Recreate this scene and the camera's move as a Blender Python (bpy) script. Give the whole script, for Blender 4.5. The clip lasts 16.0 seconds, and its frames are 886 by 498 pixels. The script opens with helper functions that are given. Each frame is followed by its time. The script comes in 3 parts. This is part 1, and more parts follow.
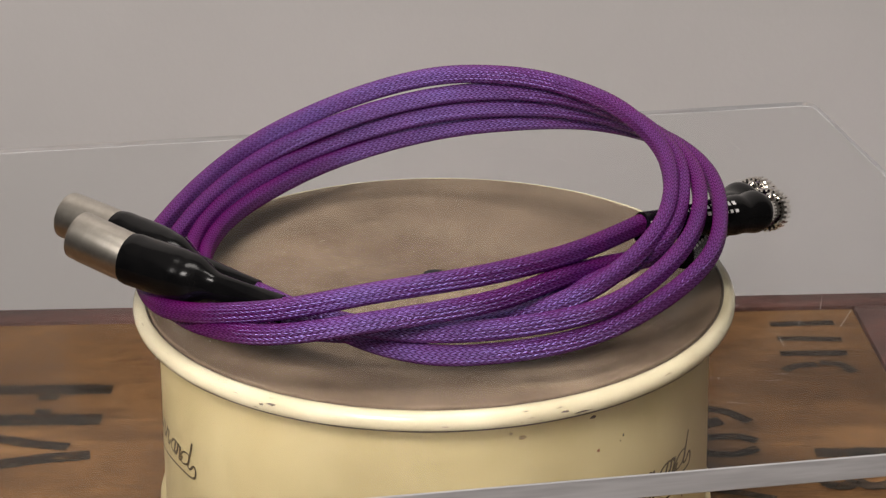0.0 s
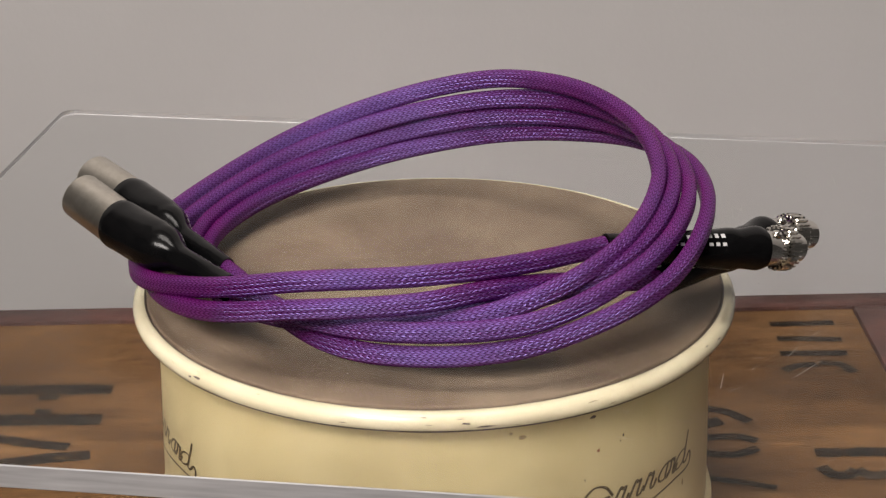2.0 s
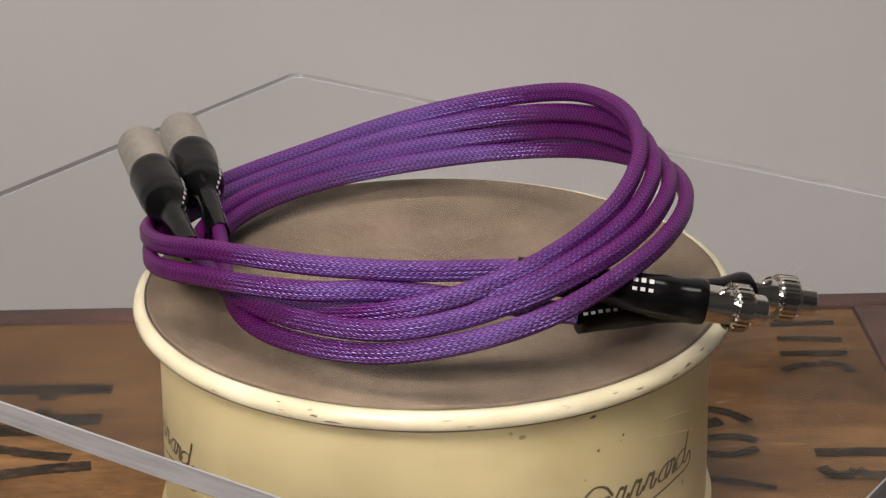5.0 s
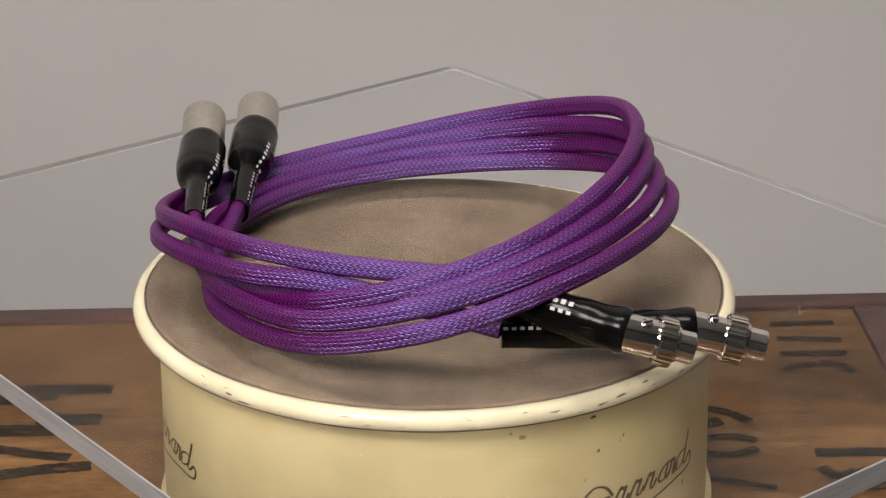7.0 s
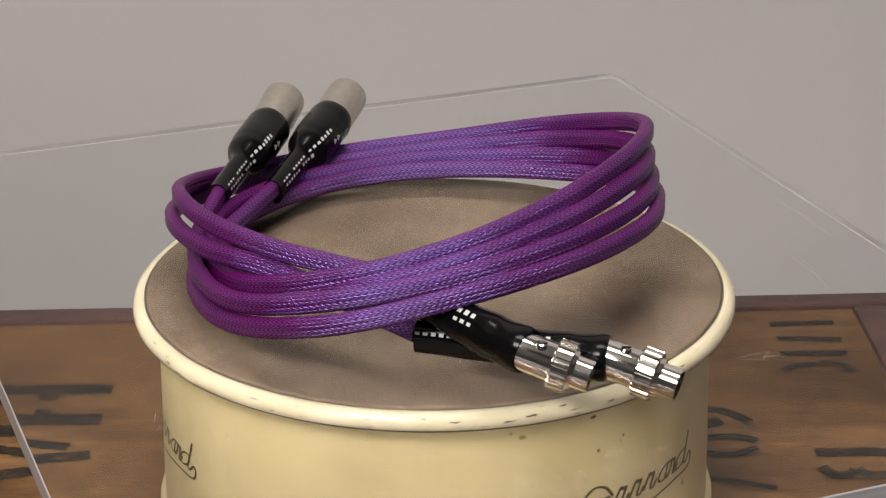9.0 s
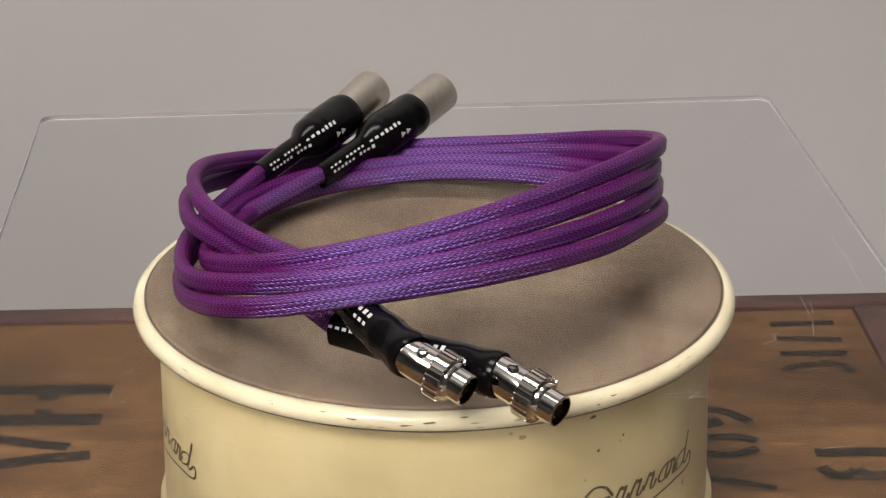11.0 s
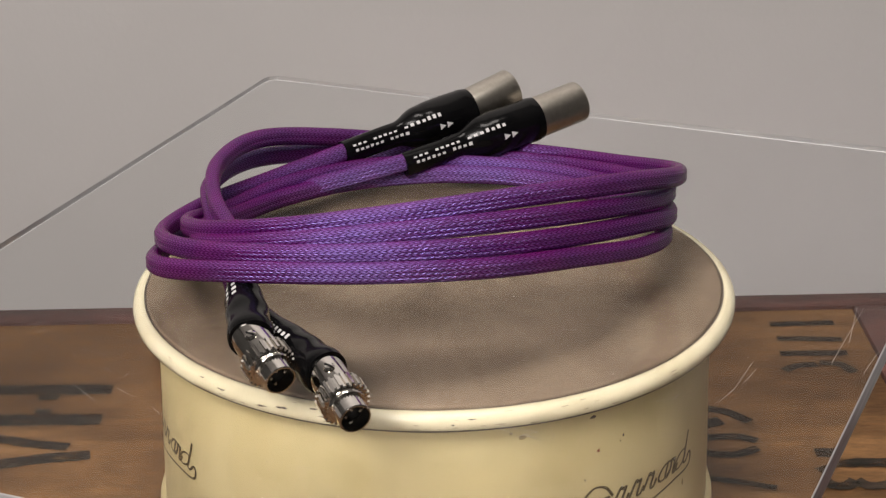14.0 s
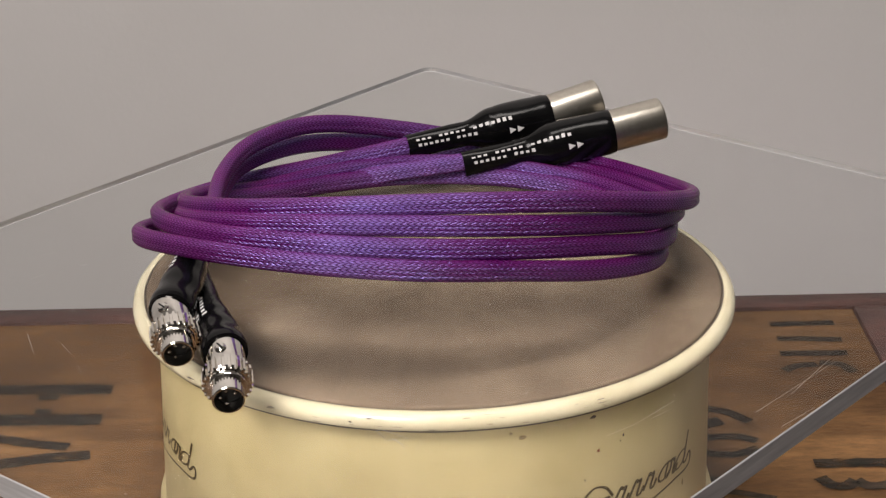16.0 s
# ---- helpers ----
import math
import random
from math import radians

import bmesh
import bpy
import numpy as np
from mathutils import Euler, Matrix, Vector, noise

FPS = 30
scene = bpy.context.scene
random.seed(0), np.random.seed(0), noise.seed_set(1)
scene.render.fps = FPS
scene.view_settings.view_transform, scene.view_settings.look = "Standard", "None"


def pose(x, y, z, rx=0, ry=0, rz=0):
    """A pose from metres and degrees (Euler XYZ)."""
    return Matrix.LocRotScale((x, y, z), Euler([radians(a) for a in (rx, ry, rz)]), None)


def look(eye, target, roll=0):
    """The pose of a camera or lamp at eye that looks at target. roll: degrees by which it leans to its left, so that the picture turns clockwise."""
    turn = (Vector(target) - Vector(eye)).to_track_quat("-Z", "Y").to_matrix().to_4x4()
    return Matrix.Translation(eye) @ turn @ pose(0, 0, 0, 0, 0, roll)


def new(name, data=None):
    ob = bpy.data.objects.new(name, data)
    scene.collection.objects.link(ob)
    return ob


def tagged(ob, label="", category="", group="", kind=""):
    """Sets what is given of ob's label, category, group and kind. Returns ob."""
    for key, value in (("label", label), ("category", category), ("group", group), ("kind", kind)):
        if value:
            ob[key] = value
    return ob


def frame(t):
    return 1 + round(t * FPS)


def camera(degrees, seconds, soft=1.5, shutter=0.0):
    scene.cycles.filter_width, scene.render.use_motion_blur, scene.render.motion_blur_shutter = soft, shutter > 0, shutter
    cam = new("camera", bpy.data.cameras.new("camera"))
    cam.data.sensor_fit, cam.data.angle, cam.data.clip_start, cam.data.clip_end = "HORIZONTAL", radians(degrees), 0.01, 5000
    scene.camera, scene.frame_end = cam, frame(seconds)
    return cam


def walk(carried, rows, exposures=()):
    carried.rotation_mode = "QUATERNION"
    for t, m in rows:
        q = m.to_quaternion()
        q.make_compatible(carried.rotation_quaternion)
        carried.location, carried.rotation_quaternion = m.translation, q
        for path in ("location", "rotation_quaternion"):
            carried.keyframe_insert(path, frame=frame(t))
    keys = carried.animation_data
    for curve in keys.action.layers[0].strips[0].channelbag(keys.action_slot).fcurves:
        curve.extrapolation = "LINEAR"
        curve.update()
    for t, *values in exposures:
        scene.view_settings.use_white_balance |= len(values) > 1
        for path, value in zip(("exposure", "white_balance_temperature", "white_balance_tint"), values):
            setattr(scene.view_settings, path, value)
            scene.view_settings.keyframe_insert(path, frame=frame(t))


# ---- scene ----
# ---- camera: stands still ----
H = 0.136          # height of the platter rim's centre line above the crate
SIZE = 0.84        # the plan's unit in metres
EYE = Vector((0.0, -0.98576, 0.42867 + H)) * SIZE
AIM = EYE + Vector((0.004507, 0.925519, -0.378665))
cam = camera(24.457, 16.0, soft=1.35)
walk(cam, [(0.0, look(EYE, AIM, -0.479)), (16.0, look(EYE, AIM, -0.479))])
TURN = -8.6537     # platter speed, degrees a second


# ---- light: a bright room, soft strip lights overhead ----
world = bpy.data.worlds.new("room_light")
scene.world = world
world.use_nodes = True
world.node_tree.nodes["Background"].inputs[0].default_value = (1.0, 0.97, 0.93, 1)
world.node_tree.nodes["Background"].inputs[1].default_value = 0.35


def area(name, x, y, z, target, w, h, power, color):
    d = bpy.data.lights.new(name, "AREA")
    d.shape, d.size, d.size_y, d.energy, d.color = "RECTANGLE", w * SIZE, h * SIZE, power * SIZE ** 2, color
    ob = new(name, d)
    ob.matrix_world = look(Vector((x, y, z)) * SIZE, Vector(target) * SIZE)
    return ob


area("window_light", -0.85, -1.9, 2.0, (0, 0.1, 0.2), 0.95, 0.75, 55, (1.0, 0.935, 0.89))
area("ceiling_light", 0.05, -0.3, 2.25, (0.05, -0.299, 0.2), 1.0, 0.5, 17, (1.0, 0.935, 0.88))
scene.view_settings.exposure = 0.0


# ---- materials ----
def material(name, rough=0.5, metal=0.0, color=(0.5, 0.5, 0.5)):
    m = bpy.data.materials.new(name)
    m.use_nodes = True
    b = m.node_tree.nodes["Principled BSDF"]
    b.inputs["Base Color"].default_value = (*color, 1)
    b.inputs["Roughness"].default_value = rough
    b.inputs["Metallic"].default_value = metal
    return m, m.node_tree.nodes, m.node_tree.links, b


def node(nodes, kind, **sets):
    n = nodes.new(kind)
    for k, v in sets.items():
        n.inputs[k.replace("_", " ")].default_value = v
    return n


def ramp(nodes, stops):
    n = nodes.new("ShaderNodeValToRGB")
    e = n.color_ramp.elements
    while len(e) < len(stops):
        e.new(0.5)
    for q, (at, c) in zip(e, stops):
        q.position, q.color = at, (*c, 1)
    return n


def coords(nodes, links, scale=(1, 1, 1), rot=(0, 0, 0), kind="Object"):
    tc, mp = nodes.new("ShaderNodeTexCoord"), nodes.new("ShaderNodeMapping")
    mp.inputs["Scale"].default_value, mp.inputs["Rotation"].default_value = scale, rot
    links.new(tc.outputs[kind], mp.inputs["Vector"])
    return mp


def bump(nodes, links, b, height, strength, distance):
    n = nodes.new("ShaderNodeBump")
    n.inputs["Strength"].default_value, n.inputs["Distance"].default_value = strength, distance
    links.new(height, n.inputs["Height"])
    links.new(n.outputs["Normal"], b.inputs["Normal"])


def mottled(name, c0, c1, scale, rough, metal=0.0, stretch=(1, 1, 1), relief=0.0, lo=0.35, hi=0.7, fine=0.0, grain=0.0, depth=0.3):
    m, n, l, b = material(name, rough, metal)
    mp = coords(n, l, stretch)
    t = node(n, "ShaderNodeTexNoise", Scale=scale, Detail=6.0, Roughness=0.62)
    l.new(mp.outputs[0], t.inputs["Vector"])
    r = ramp(n, [(lo, c0), (hi, c1)])
    l.new(t.outputs["Fac"], r.inputs["Fac"])
    l.new(r.outputs["Color"], b.inputs["Base Color"])
    if grain:
        # a finer second scale of light and dark
        g = node(n, "ShaderNodeTexNoise", Scale=grain, Detail=8.0, Roughness=0.7)
        l.new(mp.outputs[0], g.inputs["Vector"])
        gr = ramp(n, [(0.3, (1 - depth,) * 3), (0.7, (1 + depth,) * 3)])
        l.new(g.outputs["Fac"], gr.inputs["Fac"])
        mix = n.new("ShaderNodeMix")
        mix.data_type, mix.blend_type = "RGBA", "MULTIPLY"
        mix.inputs["Factor"].default_value = 1.0
        l.new(r.outputs["Color"], mix.inputs["A"])
        l.new(gr.outputs["Color"], mix.inputs["B"])
        l.new(mix.outputs["Result"], b.inputs["Base Color"])
    if relief:
        f = node(n, "ShaderNodeTexNoise", Scale=fine or scale * 6, Detail=4.0)
        l.new(mp.outputs[0], f.inputs["Vector"])
        bump(n, l, b, f.outputs["Fac"], relief, 0.001)
    return m


def braid_material():
    """Flat braided filaments, lit like brushed fibres: magenta body, violet sheen."""
    m, n, l, b = material("violet_braided_sleeving", 0.27)
    tc = n.new("ShaderNodeTexCoord")
    sep = n.new("ShaderNodeSeparateXYZ")
    l.new(tc.outputs["UV"], sep.inputs[0])

    def calc(op, a, c=None):
        k = n.new("ShaderNodeMath")
        k.operation = op
        for i, v in enumerate((a, c)):
            if isinstance(v, (int, float)):
                k.inputs[i].default_value = v
            elif v is not None:
                l.new(v, k.inputs[i])
        return k.outputs[0]
    U, V = sep.outputs["X"], sep.outputs["Y"]
    V15 = calc("MULTIPLY", V, 1.5)
    a, c = calc("ADD", U, V15), calc("SUBTRACT", U, V15)
    wa = calc("ABSOLUTE", calc("SINE", calc("MULTIPLY", a, math.pi)))
    wc = calc("ABSOLUTE", calc("SINE", calc("MULTIPLY", c, math.pi)))
    fine_a = calc("ABSOLUTE", calc("SINE", calc("MULTIPLY", a, math.pi * 3)))
    fine_c = calc("ABSOLUTE", calc("SINE", calc("MULTIPLY", c, math.pi * 3)))
    sel = calc("GREATER_THAN", calc("SINE", calc("MULTIPLY", V, math.pi * 2)), 0.0)
    inv = calc("SUBTRACT", 1.0, sel)
    wide = calc("ADD", calc("MULTIPLY", wa, sel), calc("MULTIPLY", wc, inv))
    fine = calc("ADD", calc("MULTIPLY", fine_a, sel), calc("MULTIPLY", fine_c, inv))
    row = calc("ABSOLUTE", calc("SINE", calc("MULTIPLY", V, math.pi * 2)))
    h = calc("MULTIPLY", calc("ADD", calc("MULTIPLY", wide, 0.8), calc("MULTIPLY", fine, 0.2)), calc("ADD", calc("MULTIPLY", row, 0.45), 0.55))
    # colour sinks with the weave height: shade painted into the valleys between filaments
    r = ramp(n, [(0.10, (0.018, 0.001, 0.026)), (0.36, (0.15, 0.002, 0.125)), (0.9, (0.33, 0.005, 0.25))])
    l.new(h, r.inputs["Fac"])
    t = node(n, "ShaderNodeTexNoise", Scale=60.0, Detail=3.0)
    l.new(tc.outputs["Object"], t.inputs["Vector"])
    tint = ramp(n, [(0.35, (0.75, 0.75, 0.85)), (0.7, (1.0, 1.0, 1.0))])
    l.new(t.outputs["Fac"], tint.inputs["Fac"])
    mix = n.new("ShaderNodeMix")
    mix.data_type, mix.blend_type = "RGBA", "MULTIPLY"
    mix.inputs["Factor"].default_value = 1.0
    l.new(r.outputs["Color"], mix.inputs["A"])
    l.new(tint.outputs["Color"], mix.inputs["B"])
    l.new(mix.outputs["Result"], b.inputs["Base Color"])
    b.inputs["Specular IOR Level"].default_value = 0.12
    bump(n, l, b, h, 0.8, 0.0009)
    g = n.new("ShaderNodeBsdfAnisotropic")
    g.inputs["Color"].default_value = (0.42, 0.36, 1.0, 1)
    g.inputs["Roughness"].default_value = 0.29
    g.inputs["Anisotropy"].default_value = 0.7
    tan = n.new("ShaderNodeTangent")
    tan.direction_type, tan.uv_map = "UV_MAP", "UVMap"
    l.new(tan.outputs[0], g.inputs["Tangent"])
    l.new(b.inputs["Normal"].links[0].from_socket, g.inputs["Normal"])
    mx = n.new("ShaderNodeMixShader")
    lw = n.new("ShaderNodeLayerWeight")
    lw.inputs["Blend"].default_value = 0.5
    k = calc("MULTIPLY", calc("MULTIPLY", h, 0.76), calc("SUBTRACT", 1.0, lw.outputs["Facing"]))
    l.new(k, mx.inputs[0])
    l.new(b.outputs[0], mx.inputs[1])
    l.new(g.outputs[0], mx.inputs[2])
    l.new(mx.outputs[0], n["Material Output"].inputs["Surface"])
    return m


def layered(m, scale, stretch, c0, c1, spec=None):
    """Lay one more scale of stains or grain over a material's colour."""
    n, l = m.node_tree.nodes, m.node_tree.links
    b = n["Principled BSDF"]
    old = b.inputs["Base Color"].links[0].from_socket
    t = node(n, "ShaderNodeTexNoise", Scale=scale, Detail=5.0, Roughness=0.6)
    l.new(coords(n, l, stretch).outputs[0], t.inputs["Vector"])
    r = ramp(n, [(0.36, c0), (0.64, c1)])
    l.new(t.outputs["Fac"], r.inputs["Fac"])
    mix = n.new("ShaderNodeMix")
    mix.data_type, mix.blend_type = "RGBA", "MULTIPLY"
    mix.inputs["Factor"].default_value = 1.0
    l.new(old, mix.inputs["A"])
    l.new(r.outputs["Color"], mix.inputs["B"])
    l.new(mix.outputs["Result"], b.inputs["Base Color"])
    if spec is not None:
        b.inputs["Specular IOR Level"].default_value = spec


def worn_through(m):
    """Thin paint, rubbed through in patches."""
    n, l = m.node_tree.nodes, m.node_tree.links
    b = n["Principled BSDF"]
    t = node(n, "ShaderNodeTexNoise", Scale=70.0, Detail=6.0, Roughness=0.7)
    l.new(coords(n, l, (1, 2.5, 1)).outputs[0], t.inputs["Vector"])
    r = ramp(n, [(0.32, (0.35,) * 3), (0.50, (0.95,) * 3)])
    l.new(t.outputs["Fac"], r.inputs["Fac"])
    l.new(r.outputs["Color"], b.inputs["Alpha"])
    b.inputs["Specular IOR Level"].default_value = 0.1


M_BRAID = braid_material()
M_SHRINK = mottled("black_heat_shrink", (0.003, 0.003, 0.0034), (0.006, 0.0058, 0.006), 90, 0.17, relief=0.12, fine=160)
M_SHRINK.node_tree.nodes["Principled BSDF"].inputs["Specular IOR Level"].default_value = 0.2
M_NICKEL = mottled("satin_nickel", (0.56, 0.52, 0.45), (0.66, 0.62, 0.55), 300, 0.33, 1.0, (1, 1, 1), 0.03)
M_CHROME = mottled("bright_nickel", (0.72, 0.69, 0.64), (0.84, 0.81, 0.76), 200, 0.09, 1.0)
M_INSERT = mottled("black_plug_insert", (0.006, 0.006, 0.007), (0.012, 0.012, 0.012), 300, 0.3)
M_PRINT = mottled("white_print", (0.72, 0.70, 0.70), (0.8, 0.79, 0.78), 500, 0.5)
M_CREAM = mottled("cream_enamel", (0.54, 0.445, 0.235), (0.60, 0.505, 0.28), 26, 0.42, relief=0.05, fine=40, grain=9, depth=0.09)
M_RIM = mottled("cream_rim_enamel", (0.49, 0.43, 0.29), (0.60, 0.54, 0.385), 30, 0.2, relief=0.05, fine=60)
M_FELT = mottled("grey_brown_felt", (0.130, 0.093, 0.066), (0.186, 0.138, 0.100), 20, 0.95, stretch=(1, 1.3, 1), relief=0.22, fine=520, grain=150, depth=0.16)
# bare metal in the chips; also the painted shade of the rim's gaps
M_CHIP_GAP = mottled("chipped_metal_and_gap_shade", (0.05, 0.035, 0.025), (0.13, 0.1, 0.07), 600, 0.7)
M_STAIN = mottled("brown_smudge", (0.26, 0.19, 0.10), (0.36, 0.28, 0.15), 500, 0.6)
M_RUST = mottled("rust_spot", (0.22, 0.07, 0.03), (0.3, 0.12, 0.06), 600, 0.8)
M_WALL = mottled("grey_painted_wall", (0.67, 0.645, 0.635), (0.71, 0.685, 0.675), 3, 0.7, relief=0.12, fine=250)
M_FLOOR = mottled("grey_floor", (0.11, 0.11, 0.11), (0.15, 0.15, 0.15), 8, 0.6)
M_WOOD = mottled("worn_plywood", (0.096, 0.049, 0.020), (0.180, 0.096, 0.040), 7, 0.6, stretch=(1.6, 4, 4), lo=0.34, hi=0.66, relief=0.3, fine=90, grain=42, depth=0.34)
layered(M_WOOD, 5.0, (1, 2.2, 1), (0.62, 0.60, 0.58), (1.12, 1.12, 1.12), 0.12)
layered(M_WOOD, 26.0, (0.7, 4, 4), (0.84, 0.82, 0.80), (1.08, 1.08, 1.06))
layered(M_FELT, 9.0, (1, 1.3, 1), (0.80, 0.80, 0.78), (1.06, 1.06, 1.03), 0.12)
layered(M_CREAM, 14.0, (1, 1, 0.6), (0.88, 0.87, 0.84), (1.03, 1.03, 1.03))
M_BATTEN = mottled("dark_red_brown_batten", (0.04, 0.013, 0.010), (0.10, 0.038, 0.028), 14, 0.6, stretch=(1, 3, 3), relief=0.5, fine=60, grain=60, depth=0.5)
M_STENCIL = mottled("faded_black_stencil_paint", (0.014, 0.012, 0.010), (0.045, 0.033, 0.024), 40, 0.75, stretch=(1, 3, 3), grain=90, depth=0.5)
worn_through(M_STENCIL)
M_INK = mottled("brown_ink", (0.075, 0.05, 0.016), (0.105, 0.07, 0.024), 200, 0.4)
M_CEILING = mottled("grey_ceiling", (0.56, 0.55, 0.54), (0.62, 0.61, 0.60), 4, 0.8)
M_DIM = mottled("dim_grey_room_paint", (0.075, 0.073, 0.072), (0.095, 0.093, 0.09), 3, 0.8)


def acrylic_material():
    m, n, l, b = material("clear_acrylic", 0.02)
    t, g, mx = n.new("ShaderNodeBsdfRefraction"), n.new("ShaderNodeBsdfAnisotropic"), n.new("ShaderNodeMixShader")
    t.inputs["Color"].default_value = (0.97, 0.975, 0.975, 1)
    t.inputs["IOR"].default_value, t.inputs["Roughness"].default_value = 1.49, 0.0
    g.inputs["Roughness"].default_value = 0.12
    mx.inputs[0].default_value = 0.03
    l.new(t.outputs[0], mx.inputs[1])
    l.new(g.outputs[0], mx.inputs[2])
    l.new(mx.outputs[0], n["Material Output"].inputs["Surface"])
    return m


M_ACRYLIC = acrylic_material()


def edge_material():
    m, n, l, b = material("acrylic_edge_painted_reflections", 0.22, 0.0, (0.6, 0.59, 0.6))
    # streaky pale grey paints the reflections inside the polished edge, with some glass mixed in
    mp = coords(n, l, (30, 30, 400))
    t = node(n, "ShaderNodeTexNoise", Scale=1.0, Detail=5.0)
    l.new(mp.outputs[0], t.inputs["Vector"])
    r = ramp(n, [(0.3, (0.60, 0.59, 0.60)), (0.75, (0.86, 0.85, 0.86))])
    l.new(t.outputs["Fac"], r.inputs["Fac"])
    l.new(r.outputs["Color"], b.inputs["Base Color"])
    bump(n, l, b, t.outputs["Fac"], 0.25, 0.0005)
    g, mx = n.new("ShaderNodeBsdfGlass"), n.new("ShaderNodeMixShader")
    g.inputs["IOR"].default_value, g.inputs["Roughness"].default_value = 1.49, 0.08
    mx.inputs[0].default_value = 0.3
    l.new(b.outputs[0], mx.inputs[1])
    l.new(g.outputs[0], mx.inputs[2])
    l.new(mx.outputs[0], n["Material Output"].inputs["Surface"])
    return m


M_EDGE = edge_material()
M_SCRATCH = mottled("white_scratch", (0.45, 0.43, 0.41), (0.6, 0.58, 0.56), 300, 0.6)
M_HUB = mottled("dull_grey_metal", (0.03, 0.03, 0.033), (0.06, 0.06, 0.065), 200, 0.5, 0.3)


# ---- builders ----
def mesh_of(bm, name, mats, smooth=35):
    me = bpy.data.meshes.new(name)
    bmesh.ops.scale(bm, vec=(SIZE, SIZE, SIZE), verts=bm.verts[:])
    bm.normal_update()
    if smooth:
        for f in bm.faces:
            f.smooth = True
        for e in bm.edges:
            if len(e.link_faces) == 2 and e.calc_face_angle(0) > radians(smooth):
                e.smooth = False
    bm.to_mesh(me)
    bm.free()
    for m in mats if isinstance(mats, (list, tuple)) else (mats,):
        me.materials.append(m)
    return me


def part(name, bm, mat, parent, label="", smooth=35):
    ob = new(name, mesh_of(bm, name, mat, smooth))
    ob.parent = parent
    return tagged(ob, label)


def box_bm(x0, x1, y0, y1, z0, z1, bevel=0.0, seg=2):
    bm = bmesh.new()
    bmesh.ops.create_cube(bm, size=1, matrix=Matrix.LocRotScale(((x0 + x1) / 2, (y0 + y1) / 2, (z0 + z1) / 2), None, (x1 - x0, y1 - y0, z1 - z0)))
    if bevel:
        bmesh.ops.bevel(bm, geom=bm.edges[:], offset=bevel, segments=seg, profile=0.5, affect="EDGES")
    return bm


def lathe_bm(profile, seg=96, m=None, closed=False):
    """Turns (radius, height) pairs round z."""
    bm = bmesh.new()
    rings = []
    for r, z in profile:
        if r < 1e-6:
            rings.append([bm.verts.new((0, 0, z))])
        else:
            rings.append([bm.verts.new((r * math.cos(2 * math.pi * k / seg), r * math.sin(2 * math.pi * k / seg), z)) for k in range(seg)])
    pairs = list(zip(rings, rings[1:])) + ([(rings[-1], rings[0])] if closed else [])
    for a, b in pairs:
        for k in range(seg):
            j = (k + 1) % seg
            q = [a[k % len(a)], a[j % len(a)], b[j % len(b)], b[k % len(b)]]
            q = [v for i, v in enumerate(q) if v not in q[:i]]
            if len(q) > 2:
                bm.faces.new(q)
    bmesh.ops.recalc_face_normals(bm, faces=bm.faces[:])
    if m:
        bmesh.ops.transform(bm, matrix=m, verts=bm.verts[:])
    return bm


def spline(points, steps):
    """A smooth line through points (centripetal Catmull-Rom)."""
    p = [Vector(q) for q in points]
    p = [2 * p[0] - p[1]] + p + [2 * p[-1] - p[-2]]
    out = []
    for i in range(1, len(p) - 2):
        a, b, c, d = p[i - 1:i + 3]
        for k in range(steps):
            t = k / steps
            out.append(0.5 * (2 * b + (c - a) * t + (2 * a - 5 * b + 4 * c - d) * t * t + (3 * b - a - 3 * c + d) * t ** 3))
    return out + [p[-2]]


def line(a, b, steps, sag=(0, 0, 0)):
    a, b = Vector(a), Vector(b)
    return [a.lerp(b, k / steps) + Vector(sag) * math.sin(math.pi * k / steps) for k in range(steps + 1)]


def sweep_bm(path, section, cells=0.0, uv=True, caps=True):
    """Sweeps a section along path. section(k, s): the (side, up) outline at point k, s from 0 to 1."""
    bm = bmesh.new()
    lay = bm.loops.layers.uv.new("UVMap")
    n = len(path)
    rings, along, s = [], [], 0.0
    up0 = Vector((0, 0, 1))
    for k, q in enumerate(path):
        t = (path[min(k + 1, n - 1)] - path[max(k - 1, 0)]).normalized()
        side = t.cross(up0).normalized()
        up = side.cross(t)
        if k:
            s += (q - path[k - 1]).length
        along.append(s)
        rings.append([bm.verts.new(q + side * a + up * b) for a, b in section(k, k / (n - 1))])
    m = len(rings[0])
    around = 14
    for k in range(n - 1):
        for j in range(m):
            j2 = (j + 1) % m
            f = bm.faces.new((rings[k][j], rings[k][j2], rings[k + 1][j2], rings[k + 1][j]))
            for lp, (uu, vv) in zip(f.loops, ((k, j), (k, j + 1), (k + 1, j + 1), (k + 1, j))):
                lp[lay].uv = (along[uu] * cells, vv / m * around)
    if caps:
        bm.faces.new(rings[0]), bm.faces.new(rings[-1])
    bmesh.ops.recalc_face_normals(bm, faces=bm.faces[:])
    return bm


# ---- the room ----
wall = new("wall_north", mesh_of(box_bm(-2.5, 2.5, 0.75, 0.85, -0.6, 2.3), "wall_north", M_WALL))
tagged(wall, "plain grey painted wall behind the crate", "wall", kind="structure")
for nm, b_ in (("wall_south", (-2.5, 2.5, -2.6, -2.5, -0.6, 2.3)), ("wall_east", (2.5, 2.6, -2.6, 0.85, -0.6, 2.3)), ("wall_west", (-2.6, -2.5, -2.6, 0.85, -0.6, 2.3))):
    tagged(new(nm, mesh_of(box_bm(*b_), nm, M_DIM)), "plain dark grey room wall", "wall", kind="structure")
